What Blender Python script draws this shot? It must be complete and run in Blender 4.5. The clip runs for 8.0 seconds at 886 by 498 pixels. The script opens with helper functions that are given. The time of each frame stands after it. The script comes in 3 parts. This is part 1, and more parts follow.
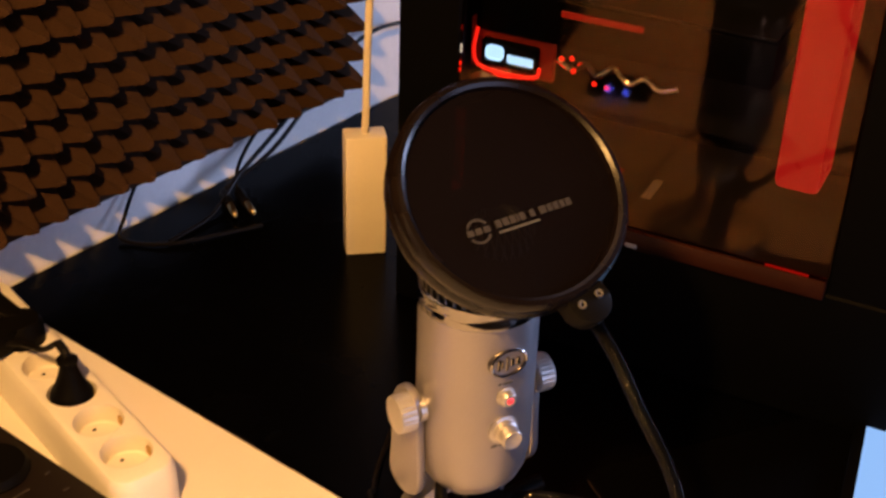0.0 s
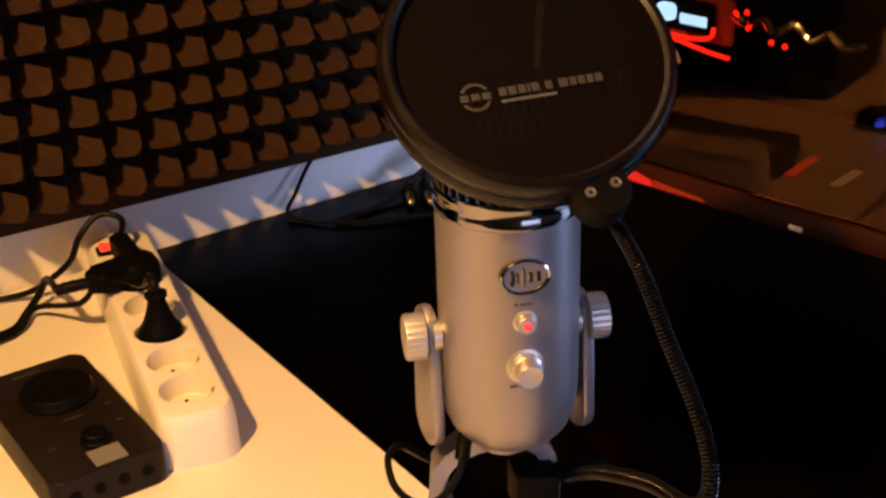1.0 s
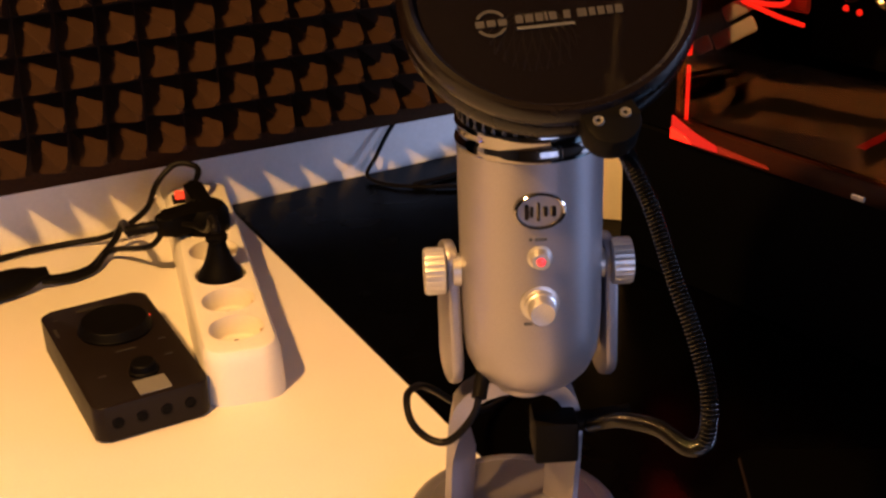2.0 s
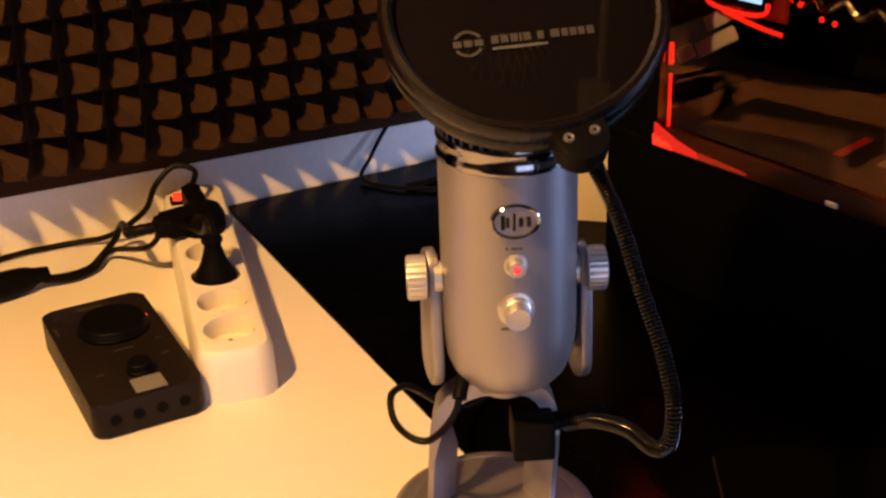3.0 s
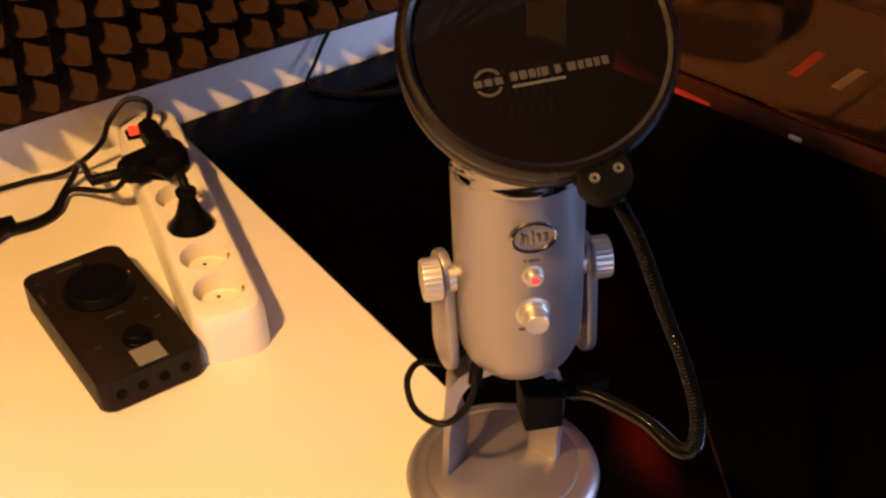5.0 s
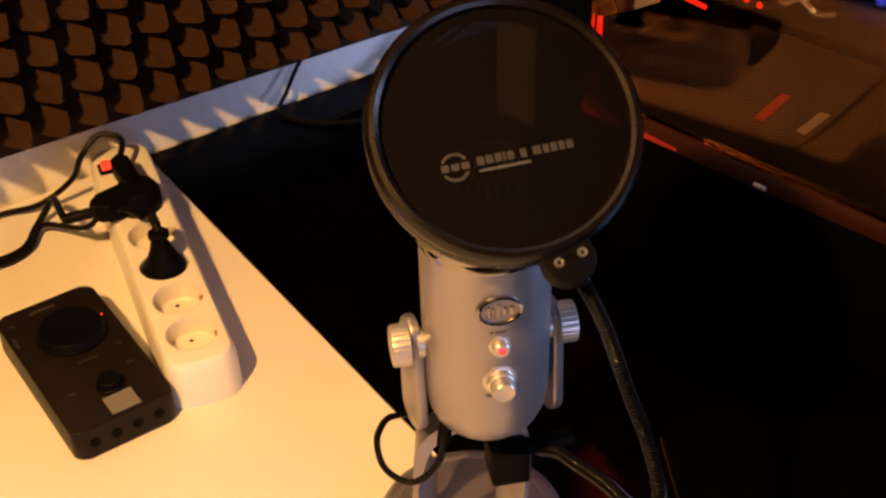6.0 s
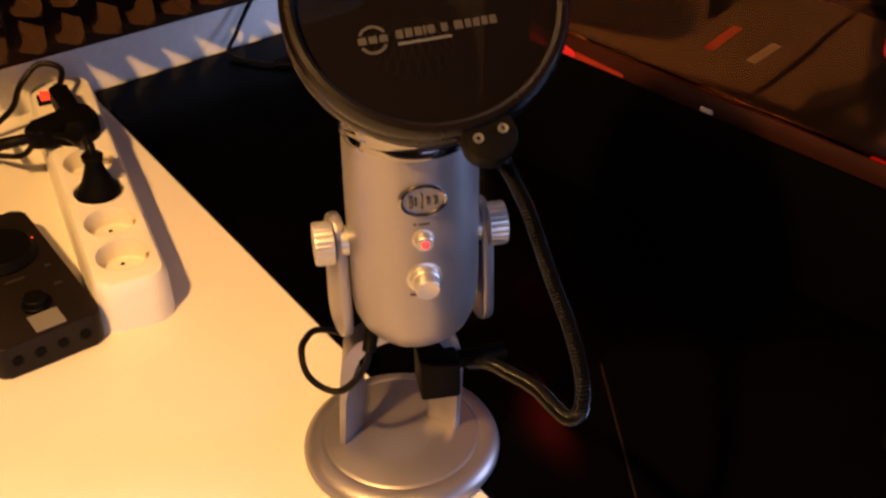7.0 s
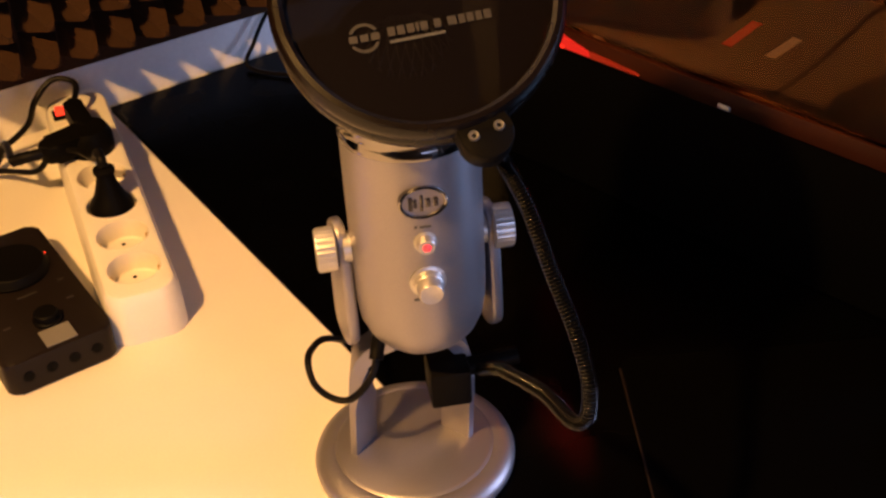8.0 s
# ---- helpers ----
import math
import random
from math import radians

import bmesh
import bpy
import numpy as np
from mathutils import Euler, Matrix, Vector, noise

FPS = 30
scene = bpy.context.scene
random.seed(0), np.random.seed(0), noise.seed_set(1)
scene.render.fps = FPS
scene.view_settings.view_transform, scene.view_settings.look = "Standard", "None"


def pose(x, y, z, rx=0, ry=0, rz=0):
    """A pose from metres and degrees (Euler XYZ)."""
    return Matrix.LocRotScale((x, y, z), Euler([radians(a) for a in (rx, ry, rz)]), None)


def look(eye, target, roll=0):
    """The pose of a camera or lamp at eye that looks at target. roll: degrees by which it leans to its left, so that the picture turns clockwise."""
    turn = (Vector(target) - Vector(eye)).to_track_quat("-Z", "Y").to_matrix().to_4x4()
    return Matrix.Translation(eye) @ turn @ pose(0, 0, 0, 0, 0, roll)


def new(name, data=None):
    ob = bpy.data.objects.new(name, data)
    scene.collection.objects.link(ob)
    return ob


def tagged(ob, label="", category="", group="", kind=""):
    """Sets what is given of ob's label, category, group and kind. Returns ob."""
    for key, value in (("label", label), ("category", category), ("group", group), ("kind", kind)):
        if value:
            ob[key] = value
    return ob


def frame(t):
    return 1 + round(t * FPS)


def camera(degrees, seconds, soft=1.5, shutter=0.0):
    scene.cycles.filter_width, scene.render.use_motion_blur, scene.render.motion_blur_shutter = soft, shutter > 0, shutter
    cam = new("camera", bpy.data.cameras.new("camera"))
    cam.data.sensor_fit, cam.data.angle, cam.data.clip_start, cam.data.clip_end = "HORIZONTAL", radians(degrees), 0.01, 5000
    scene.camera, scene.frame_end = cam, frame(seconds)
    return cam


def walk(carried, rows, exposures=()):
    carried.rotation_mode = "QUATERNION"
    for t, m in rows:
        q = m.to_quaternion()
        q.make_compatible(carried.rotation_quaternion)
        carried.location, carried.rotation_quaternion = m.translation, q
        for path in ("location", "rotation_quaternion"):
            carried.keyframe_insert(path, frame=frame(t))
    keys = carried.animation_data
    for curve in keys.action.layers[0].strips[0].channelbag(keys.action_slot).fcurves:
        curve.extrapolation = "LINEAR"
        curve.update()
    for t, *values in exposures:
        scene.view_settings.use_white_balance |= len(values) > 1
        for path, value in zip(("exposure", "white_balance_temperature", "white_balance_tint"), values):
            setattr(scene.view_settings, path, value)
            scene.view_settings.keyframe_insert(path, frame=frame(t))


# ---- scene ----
cam = camera(36.5, 8.0, soft=2.5, shutter=0.25)
PATH = [
    (0, (-0.556, -0.925, 0.678), (0.803, 0.103, -0.368), 2.0),
    (0.2, (-0.506, -0.949, 0.63), (0.837, 0.178, -0.333), 1.9),
    (0.5, (-0.46, -0.989, 0.547), (0.772, 0.312, -0.34), 3.4),
    (0.8, (-0.422, -1.013, 0.515), (0.676, 0.419, -0.346), -0.2),
    (1, (-0.381, -1.033, 0.508), (0.624, 0.462, -0.361), -2.0),
    (1.5, (-0.348, -1.07, 0.47), (0.48, 0.518, -0.42), -4.6),
    (1.7, (-0.337, -1.074, 0.468), (0.503, 0.531, -0.38), -2.6),
    (2.8, (-0.337, -1.099, 0.487), (0.477, 0.505, -0.388), -1.5),
    (3, (-0.336, -1.105, 0.492), (0.48, 0.504, -0.371), -2.0),
    (3.2, (-0.332, -1.1, 0.527), (0.481, 0.469, -0.408), -1.5),
    (3.5, (-0.323, -1.068, 0.613), (0.489, 0.463, -0.387), -1.9),
    (4, (-0.326, -1.042, 0.633), (0.55, 0.384, -0.461), -2.2),
    (4.5, (-0.349, -1.035, 0.633), (0.515, 0.341, -0.533), -3.3),
    (5, (-0.373, -1.029, 0.622), (0.499, 0.333, -0.554), -2.6),
    (5.2, (-0.366, -1.032, 0.619), (0.514, 0.322, -0.56), -2.2),
    (6.3, (-0.355, -1.009, 0.686), (0.535, 0.303, -0.533), -1.7),
    (6.5, (-0.356, -1.019, 0.668), (0.557, 0.289, -0.539), -1.0),
    (7, (-0.341, -1.049, 0.604), (0.571, 0.272, -0.588), -0.7),
    (7.5, (-0.327, -1.06, 0.583), (0.553, 0.3, -0.59), -2.2),
    (8, (-0.316, -1.054, 0.588), (0.545, 0.319, -0.584), -3.4),
]
walk(cam, [(t, look(eye, target, roll)) for t, eye, target, roll in PATH])

# ---- light ----
world = bpy.data.worlds.new("room_dark")
world.use_nodes = True
world.node_tree.nodes["Background"].inputs[0].default_value = (0.10, 0.11, 0.16, 1)
world.node_tree.nodes["Background"].inputs[1].default_value = 0.002
scene.world = world
scene.view_settings.exposure = 0.0


def lamp(name, kind, where, target, power, colour, size):
    data = bpy.data.lights.new(name, kind)
    data.energy, data.color = power, colour
    if kind == "AREA":
        data.shape, data.size, data.size_y = "RECTANGLE", size[0], size[1]
    else:
        data.shadow_soft_size = size
    ob = new(name, data)
    ob.matrix_world = look(where, target)
    return ob


lamp("desk_lamp_light", "POINT", (-0.706, -0.732, 1.036), (0, 0, 0), 99.0, (1.0, 0.50, 0.142), 0.030)
lamp("window_dusk_light", "AREA", (0.02, -2.66, 0.38), (0.30, -0.2, 0.10), 13.0, (0.52, 0.60, 1.0), (1.25, 0.90))
# Extra spot added inside the case, aimed to make the desk's red patch.
red_spot = lamp("red_desk_patch_spot", "SPOT", (0.278, -0.385, 0.205), (0.114, -0.556, 0.0), 9.0, (1.0, 0.03, 0.015), 0.008)
red_spot.data.spot_size, red_spot.data.spot_blend = radians(18), 0.8
# Added, unseen source at the right: gives the blue rims and brighter wall.
lamp("added_blue_side_light", "AREA", (2.76, -2.05, 0.62), (0.35, 0.0, 0.10), 72.0, (0.52, 0.62, 1.0), (1.10, 0.90))


# ---- materials ----
def material(name, colour, rough=0.5, metal=0.0, grain=0.0, scale=200.0, bump=0.0, stain=0.0, stain_scale=12.0,
             emit=None, strength=0.0, coat=0.0, spread=0.0, specular=0.5):
    m = bpy.data.materials.new(name)
    m.use_nodes = True
    nt = m.node_tree
    b = nt.nodes["Principled BSDF"]
    b.inputs["Base Color"].default_value = (*colour, 1)
    b.inputs["Roughness"].default_value = rough
    b.inputs["Metallic"].default_value = metal
    b.inputs["Specular IOR Level"].default_value = specular
    b.inputs["Coat Weight"].default_value = coat
    if emit:
        b.inputs["Emission Color"].default_value = (*emit, 1)
        b.inputs["Emission Strength"].default_value = strength
    if grain or stain or bump or spread:
        co = nt.nodes.new("ShaderNodeTexCoord")
        fine = nt.nodes.new("ShaderNodeTexNoise")
        fine.inputs["Scale"].default_value, fine.inputs["Detail"].default_value = scale, 4
        big = nt.nodes.new("ShaderNodeTexNoise")
        big.inputs["Scale"].default_value, big.inputs["Detail"].default_value = stain_scale, 5
        for n in (fine, big):
            nt.links.new(co.outputs["Object"], n.inputs["Vector"])
        last = None
        for n, amount in ((fine, grain), (big, stain)):
            ramp = nt.nodes.new("ShaderNodeMapRange")
            ramp.inputs["From Min"].default_value, ramp.inputs["From Max"].default_value = 0.3, 0.7
            ramp.inputs["To Min"].default_value, ramp.inputs["To Max"].default_value = 1 - amount, 1 + amount
            nt.links.new(n.outputs["Fac"], ramp.inputs["Value"])
            if last is None:
                last = ramp.outputs["Result"]
            else:
                mul = nt.nodes.new("ShaderNodeMath")
                mul.operation = "MULTIPLY"
                nt.links.new(last, mul.inputs[0])
                nt.links.new(ramp.outputs["Result"], mul.inputs[1])
                last = mul.outputs[0]
        if spread:
            info = nt.nodes.new("ShaderNodeObjectInfo")
            ramp = nt.nodes.new("ShaderNodeMapRange")
            ramp.inputs["To Min"].default_value, ramp.inputs["To Max"].default_value = 1 - spread, 1 + spread
            nt.links.new(info.outputs["Random"], ramp.inputs["Value"])
            mul = nt.nodes.new("ShaderNodeMath")
            mul.operation = "MULTIPLY"
            nt.links.new(last, mul.inputs[0])
            nt.links.new(ramp.outputs["Result"], mul.inputs[1])
            last = mul.outputs[0]
        tint = nt.nodes.new("ShaderNodeVectorMath")
        tint.operation = "SCALE"
        tint.inputs[0].default_value = colour
        nt.links.new(last, tint.inputs["Scale"])
        nt.links.new(tint.outputs[0], b.inputs["Base Color"])
        rr = nt.nodes.new("ShaderNodeMapRange")
        rr.inputs["To Min"].default_value, rr.inputs["To Max"].default_value = max(rough - 0.08, 0.02), min(rough + 0.08, 1)
        nt.links.new(big.outputs["Fac"], rr.inputs["Value"])
        nt.links.new(rr.outputs["Result"], b.inputs["Roughness"])
        if bump:
            bp = nt.nodes.new("ShaderNodeBump")
            bp.inputs["Strength"].default_value, bp.inputs["Distance"].default_value = bump, 0.0006
            nt.links.new(fine.outputs["Fac"], bp.inputs["Height"])
            nt.links.new(bp.outputs["Normal"], b.inputs["Normal"])
    return m


M_WALL = material("white_wall_paint", (0.80, 0.79, 0.78), 0.7, grain=0.03, scale=260, bump=0.25, stain=0.04)
# Near-black on the unseen walls and ceiling, so they bounce little light.
M_ROOM = material("bounce_damping_paint", (0.028, 0.027, 0.026), 0.8, grain=0.03, stain=0.05, stain_scale=2)
M_FLOOR = material("floor_wood", (0.12, 0.08, 0.05), 0.5, grain=0.15, scale=60, stain=0.2, stain_scale=3)
M_DESK = material("white_laminate", (0.80, 0.77, 0.72), 0.42, grain=0.015, scale=500, bump=0.06, stain=0.03, stain_scale=9)
M_BLACK_DESK = material("black_gloss_top", (0.0006, 0.0006, 0.00065), 0.26, grain=0.1, scale=300, stain=0.25, stain_scale=14, specular=0.055)
M_FOAM = material("charcoal_foam", (0.040, 0.0192, 0.0090), 0.95, grain=0.22, scale=700, bump=0.9, stain=0.12, stain_scale=14, specular=0.15)
M_SILVER = material("silver_satin_paint", (0.32, 0.305, 0.33), 0.42, metal=0.8, grain=0.05, scale=1400, bump=0.08, stain=0.03, stain_scale=30)
M_STEEL = material("satin_aluminium", (0.56, 0.55, 0.54), 0.40, metal=0.8, grain=0.05, scale=900, bump=0.05)
M_CHROME = material("chrome", (0.28, 0.27, 0.265), 0.10, metal=1.0, stain=0.04, stain_scale=60)
M_GRILLE = material("grille_wire", (0.12, 0.12, 0.125), 0.35, metal=0.8, grain=0.1, scale=900)
M_BLACK = material("black_plastic", (0.0030, 0.0027, 0.0025), 0.48, grain=0.15, scale=900, bump=0.1, stain=0.1, specular=0.05)
M_RUBBER = material("black_rubber", (0.0045, 0.004, 0.004), 0.42, grain=0.2, scale=700, bump=0.15, specular=0.09)
M_HOOP = material("black_hoop_rubber", (0.0046, 0.0028, 0.0022), 0.27, grain=0.2, scale=500, bump=0.1, stain=0.15, stain_scale=30, specular=0.27)
M_DIAL = material("grey_knob", (0.10, 0.095, 0.09), 0.4, grain=0.08, scale=700, bump=0.08)
M_DARKMETAL = material("black_chrome", (0.002, 0.002, 0.0021), 0.06, grain=0.1, scale=800, specular=0.28)
M_GREY = material("amp_anthracite", (0.0100, 0.0068, 0.0056), 0.45, grain=0.12, scale=900, bump=0.12, stain=0.08, stain_scale=40, specular=0.14)
M_LABEL = material("grey_label", (0.17, 0.165, 0.16), 0.5, grain=0.05, scale=500)
M_PRINT = material("grey_print", (0.022, 0.019, 0.0185), 0.6, grain=0.05, scale=500)
M_PRINT_DIM = material("dim_print", (0.06, 0.06, 0.06), 0.6, grain=0.05, scale=500)
M_WHITE = material("white_plastic", (0.80, 0.78, 0.74), 0.35, grain=0.015, scale=500, bump=0.05, stain=0.03, stain_scale=25)
M_SOCKET = material("socket_plastic", (0.72, 0.69, 0.64), 0.4, grain=0.02, scale=500, stain=0.04, stain_scale=30)
M_BRASS = material("brass_contact", (0.55, 0.38, 0.16), 0.3, metal=1.0, grain=0.08)
M_RED_SWITCH = material("red_rocker", (0.6, 0.02, 0.01), 0.25, emit=(1.0, 0.06, 0.02), strength=1.2, stain=0.05)
M_LED_RED = material("red_led", (0.8, 0.05, 0.05), 0.2, emit=(1.0, 0.045, 0.06), strength=0.9)
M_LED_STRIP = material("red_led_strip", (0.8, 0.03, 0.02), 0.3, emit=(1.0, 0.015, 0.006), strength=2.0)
M_DISPLAY = material("blue_white_display", (0.1, 0.1, 0.1), 0.3, emit=(0.45, 0.72, 1.0), strength=2.4)
M_SCREEN = material("lit_screen", (0.02, 0.02, 0.02), 0.3, emit=(0.29, 0.54, 1.0), strength=0.95)
M_BLUE_LED = material("blue_led", (0.02, 0.03, 0.4), 0.3, emit=(0.03, 0.08, 1.0), strength=40.0)
M_CASE = material("case_black_steel", (0.0006, 0.0006, 0.0006), 0.6, grain=0.12, scale=700, bump=0.1, stain=0.1, specular=0.05)
M_BOARD = material("dark_board", (0.002, 0.0018, 0.0018), 0.5, grain=0.3, scale=120, bump=0.3, stain=0.2)
M_SHROUD = material("shroud_black", (0.022, 0.018, 0.016), 0.5, grain=0.1, scale=500)
M_RED_PAINT = material("red_anodised", (0.55, 0.02, 0.015), 0.35, grain=0.05, scale=400, stain=0.1)
M_RED_DIM = material("dim_red_glow", (0.25, 0.02, 0.01), 0.35, emit=(1.0, 0.06, 0.02), strength=0.03, stain=0.2, stain_scale=25)
M_RED_GLOW = material("red_panel_and_rail_glow", (0.2, 0.010, 0.008), 0.3, emit=(1.0, 0.022, 0.015), strength=0.55, stain=0.15, stain_scale=18)
M_COPPER = material("copper_sleeve", (0.95, 0.78, 0.52), 0.14, metal=1.0, grain=0.1, scale=300)
M_SLOT = material("slot_cover", (0.55, 0.55, 0.56), 0.35, metal=0.6, grain=0.05)
# Brown-red here paints in the lit desk and red light mirrored by a black rail.
M_RAIL = material("black_rail_painted_reflection", (0.024, 0.0065, 0.0025), 0.4, grain=0.1, scale=500, stain=0.3, stain_scale=22, specular=0.15)
M_MAT = material("black_mat_cloth", (0.0006, 0.0005, 0.0005), 0.9, grain=0.3, scale=900, bump=0.3, specular=0.02)
M_CREAM = material("cream_plastic", (0.74, 0.68, 0.56), 0.42, grain=0.02, scale=500, bump=0.05, stain=0.04, stain_scale=20)


def glass_material():
    m = bpy.data.materials.new("tinted_glass")
    m.use_nodes = True
    nt = m.node_tree
    nt.nodes.clear()
    out = nt.nodes.new("ShaderNodeOutputMaterial")
    mix = nt.nodes.new("ShaderNodeMixShader")
    clear = nt.nodes.new("ShaderNodeBsdfTransparent")
    clear.inputs[0].default_value = (0.72, 0.72, 0.73, 1)
    gloss = nt.nodes.new("ShaderNodeBsdfGlossy")
    # Orange gloss colour warms the mirrored desk; the pane's own tint is grey.
    gloss.inputs["Color"].default_value = (1.0, 0.50, 0.26, 1)
    gloss.inputs["Roughness"].default_value = 0.01
    fres = nt.nodes.new("ShaderNodeFresnel")
    fres.inputs["IOR"].default_value = 1.33
    nt.links.new(fres.outputs[0], mix.inputs[0])
    nt.links.new(clear.outputs[0], mix.inputs[1])
    nt.links.new(gloss.outputs[0], mix.inputs[2])
    nt.links.new(mix.outputs[0], out.inputs[0])
    return m


def mesh_cloth_material():
    m = bpy.data.materials.new("black_nylon_mesh")
    m.use_nodes = True
    nt = m.node_tree
    nt.nodes.clear()
    out = nt.nodes.new("ShaderNodeOutputMaterial")
    mix = nt.nodes.new("ShaderNodeMixShader")
    clear = nt.nodes.new("ShaderNodeBsdfTransparent")
    cloth = nt.nodes.new("ShaderNodeBsdfPrincipled")
    cloth.inputs["Base Color"].default_value = (0.0030, 0.0019, 0.0023, 1)
    cloth.inputs["Roughness"].default_value = 0.6
    cloth.inputs["Specular IOR Level"].default_value = 0.04
    co = nt.nodes.new("ShaderNodeTexCoord")
    n = nt.nodes.new("ShaderNodeTexNoise")
    n.inputs["Scale"].default_value, n.inputs["Detail"].default_value = 30, 4
    ramp = nt.nodes.new("ShaderNodeMapRange")
    ramp.inputs["To Min"].default_value, ramp.inputs["To Max"].default_value = 0.84, 0.94
    nt.links.new(co.outputs["Object"], n.inputs["Vector"])
    nt.links.new(n.outputs["Fac"], ramp.inputs["Value"])
    nt.links.new(ramp.outputs["Result"], mix.inputs[0])
    nt.links.new(clear.outputs[0], mix.inputs[1])
    nt.links.new(cloth.outputs[0], mix.inputs[2])
    nt.links.new(mix.outputs[0], out.inputs[0])
    return m


M_GLASS = glass_material()
M_MESH = mesh_cloth_material()


# ---- mesh tools ----
def part(name, bm, mat, parent=None, label="", smooth=35):
    me = bpy.data.meshes.new(name)
    bmesh.ops.recalc_face_normals(bm, faces=bm.faces[:])
    bm.to_mesh(me)
    bm.free()
    me.materials.append(mat)
    if smooth:
        me.shade_smooth()
        me.set_sharp_from_angle(angle=radians(smooth))
    ob = new(name, me)
    if parent:
        ob.parent = parent
    if label:
        tagged(ob, label)
    return ob


def thing(name, label, category, m=None, group="", kind=""):
    ob = new(name)
    ob.empty_display_size = 0.02
    if m is not None:
        ob.matrix_world = m
    return tagged(ob, label, category, group, kind)


def block(size, centre=(0, 0, 0), bevel=0.0, seg=2, bm=None, turn=None):
    bm = bm or bmesh.new()
    m = Matrix.Translation(centre) @ (turn or Matrix()) @ Matrix.Diagonal((*size, 1))
    made = bmesh.ops.create_cube(bm, size=1, matrix=m)["verts"]
    if bevel:
        edges = list({e for v in made for e in v.link_edges})
        bmesh.ops.bevel(bm, geom=edges, offset=bevel, segments=seg, affect="EDGES", profile=0.5)
    return bm


def lathe(profile, seg=48, m=None, bm=None):
    """Turns (radius, height) pairs round z."""
    bm = bm or bmesh.new()
    m = m or Matrix()
    rings = []
    for r, z in profile:
        if r < 1e-6:
            rings.append([bm.verts.new(m @ Vector((0, 0, z)))])
        else:
            rings.append([bm.verts.new(m @ Vector((r * math.cos(a), r * math.sin(a), z)))
                          for a in (2 * math.pi * i / seg for i in range(seg))])
    for low, high in zip(rings, rings[1:]):
        for i in range(seg):
            j = (i + 1) % seg
            if len(low) == 1 and len(high) > 1:
                bm.faces.new((low[0], high[j], high[i]))
            elif len(high) == 1 and len(low) > 1:
                bm.faces.new((low[i], low[j], high[0]))
            elif len(low) > 1:
                bm.faces.new((low[i], low[j], high[j], high[i]))
    return bm


def smooth_path(points, steps=8):
    """A Catmull-Rom line through the points."""
    p = [Vector(q) for q in points]
    p = [p[0] * 2 - p[1], *p, p[-1] * 2 - p[-2]]
    line = []
    for a, b, c, d in zip(p, p[1:], p[2:], p[3:]):
        for i in range(steps):
            t = i / steps
            line.append(0.5 * (2 * b + (c - a) * t + (2 * a - 5 * b + 4 * c - d) * t * t + (3 * b - a - 3 * c + d) * t ** 3))
    line.append(p[-2])
    return line


def tube(points, radius, sides=10, steps=8, rib=0.0, bm=None):
    bm = bm or bmesh.new()
    line = smooth_path(points, steps) if steps else [Vector(q) for q in points]
    side, rings = None, []
    for i, p in enumerate(line):
        way = (line[min(i + 1, len(line) - 1)] - line[max(i - 1, 0)]).normalized()
        if side is None:
            side = way.orthogonal().normalized()
        side = (side - way * side.dot(way)).normalized()
        up = way.cross(side)
        r = radius * (1 - rib * (i % 2))
        rings.append([bm.verts.new(p + r * (side * math.cos(a) + up * math.sin(a)))
                      for a in (2 * math.pi * k / sides for k in range(sides))])
    for low, high in zip(rings, rings[1:]):
        for i in range(sides):
            bm.faces.new((low[i], low[(i + 1) % sides], high[(i + 1) % sides], high[i]))
    bm.faces.new(rings[0][::-1])
    bm.faces.new(rings[-1])
    return bm


def ribbed_tube(points, radius, pitch, sides=14):
    """A flexible metal hose: round ribs at even steps along the line."""
    line = smooth_path(points, 40)
    walk_length, even = 0.0, [line[0]]
    step = pitch / 8
    for a, b in zip(line, line[1:]):
        length = (b - a).length
        while walk_length + length >= step * len(even) and length > 0:
            even.append(a.lerp(b, (step * len(even) - walk_length) / length))
        walk_length += length
    bm = bmesh.new()
    side, rings = None, []
    for i, p in enumerate(even):
        way = (even[min(i + 1, len(even) - 1)] - even[max(i - 1, 0)]).normalized()
        if side is None:
            side = way.orthogonal().normalized()
        side = (side - way * side.dot(way)).normalized()
        up = way.cross(side)
        r = radius * (1 - 0.32 * (1 - abs(math.sin(math.pi * i / 8)) ** 0.8))
        rings.append([bm.verts.new(p + r * (side * math.cos(2 * math.pi * k / sides) + up * math.sin(2 * math.pi * k / sides))) for k in range(sides)])
    for low, high in zip(rings, rings[1:]):
        for i in range(sides):
            bm.faces.new((low[i], low[(i + 1) % sides], high[(i + 1) % sides], high[i]))
    bm.faces.new(rings[0][::-1])
    bm.faces.new(rings[-1])
    return bm


def slab(outline, thick, m=None, bevel=0.0, bm=None):
    """An outline in the xy plane, given thickness along z."""
    bm = bm or bmesh.new()
    m = m or Matrix()
    low = [bm.verts.new(m @ Vector((x, y, 0))) for x, y in outline]
    high = [bm.verts.new(m @ Vector((x, y, thick))) for x, y in outline]
    n = len(outline)
    faces = [bm.faces.new(low[::-1]), bm.faces.new(high)]
    for i in range(n):
        faces.append(bm.faces.new((low[i], low[(i + 1) % n], high[(i + 1) % n], high[i])))
    if bevel:
        edges = [e for f in faces[:2] for e in f.edges]
        bmesh.ops.bevel(bm, geom=edges, offset=bevel, segments=2, affect="EDGES", profile=0.5)
    return bm


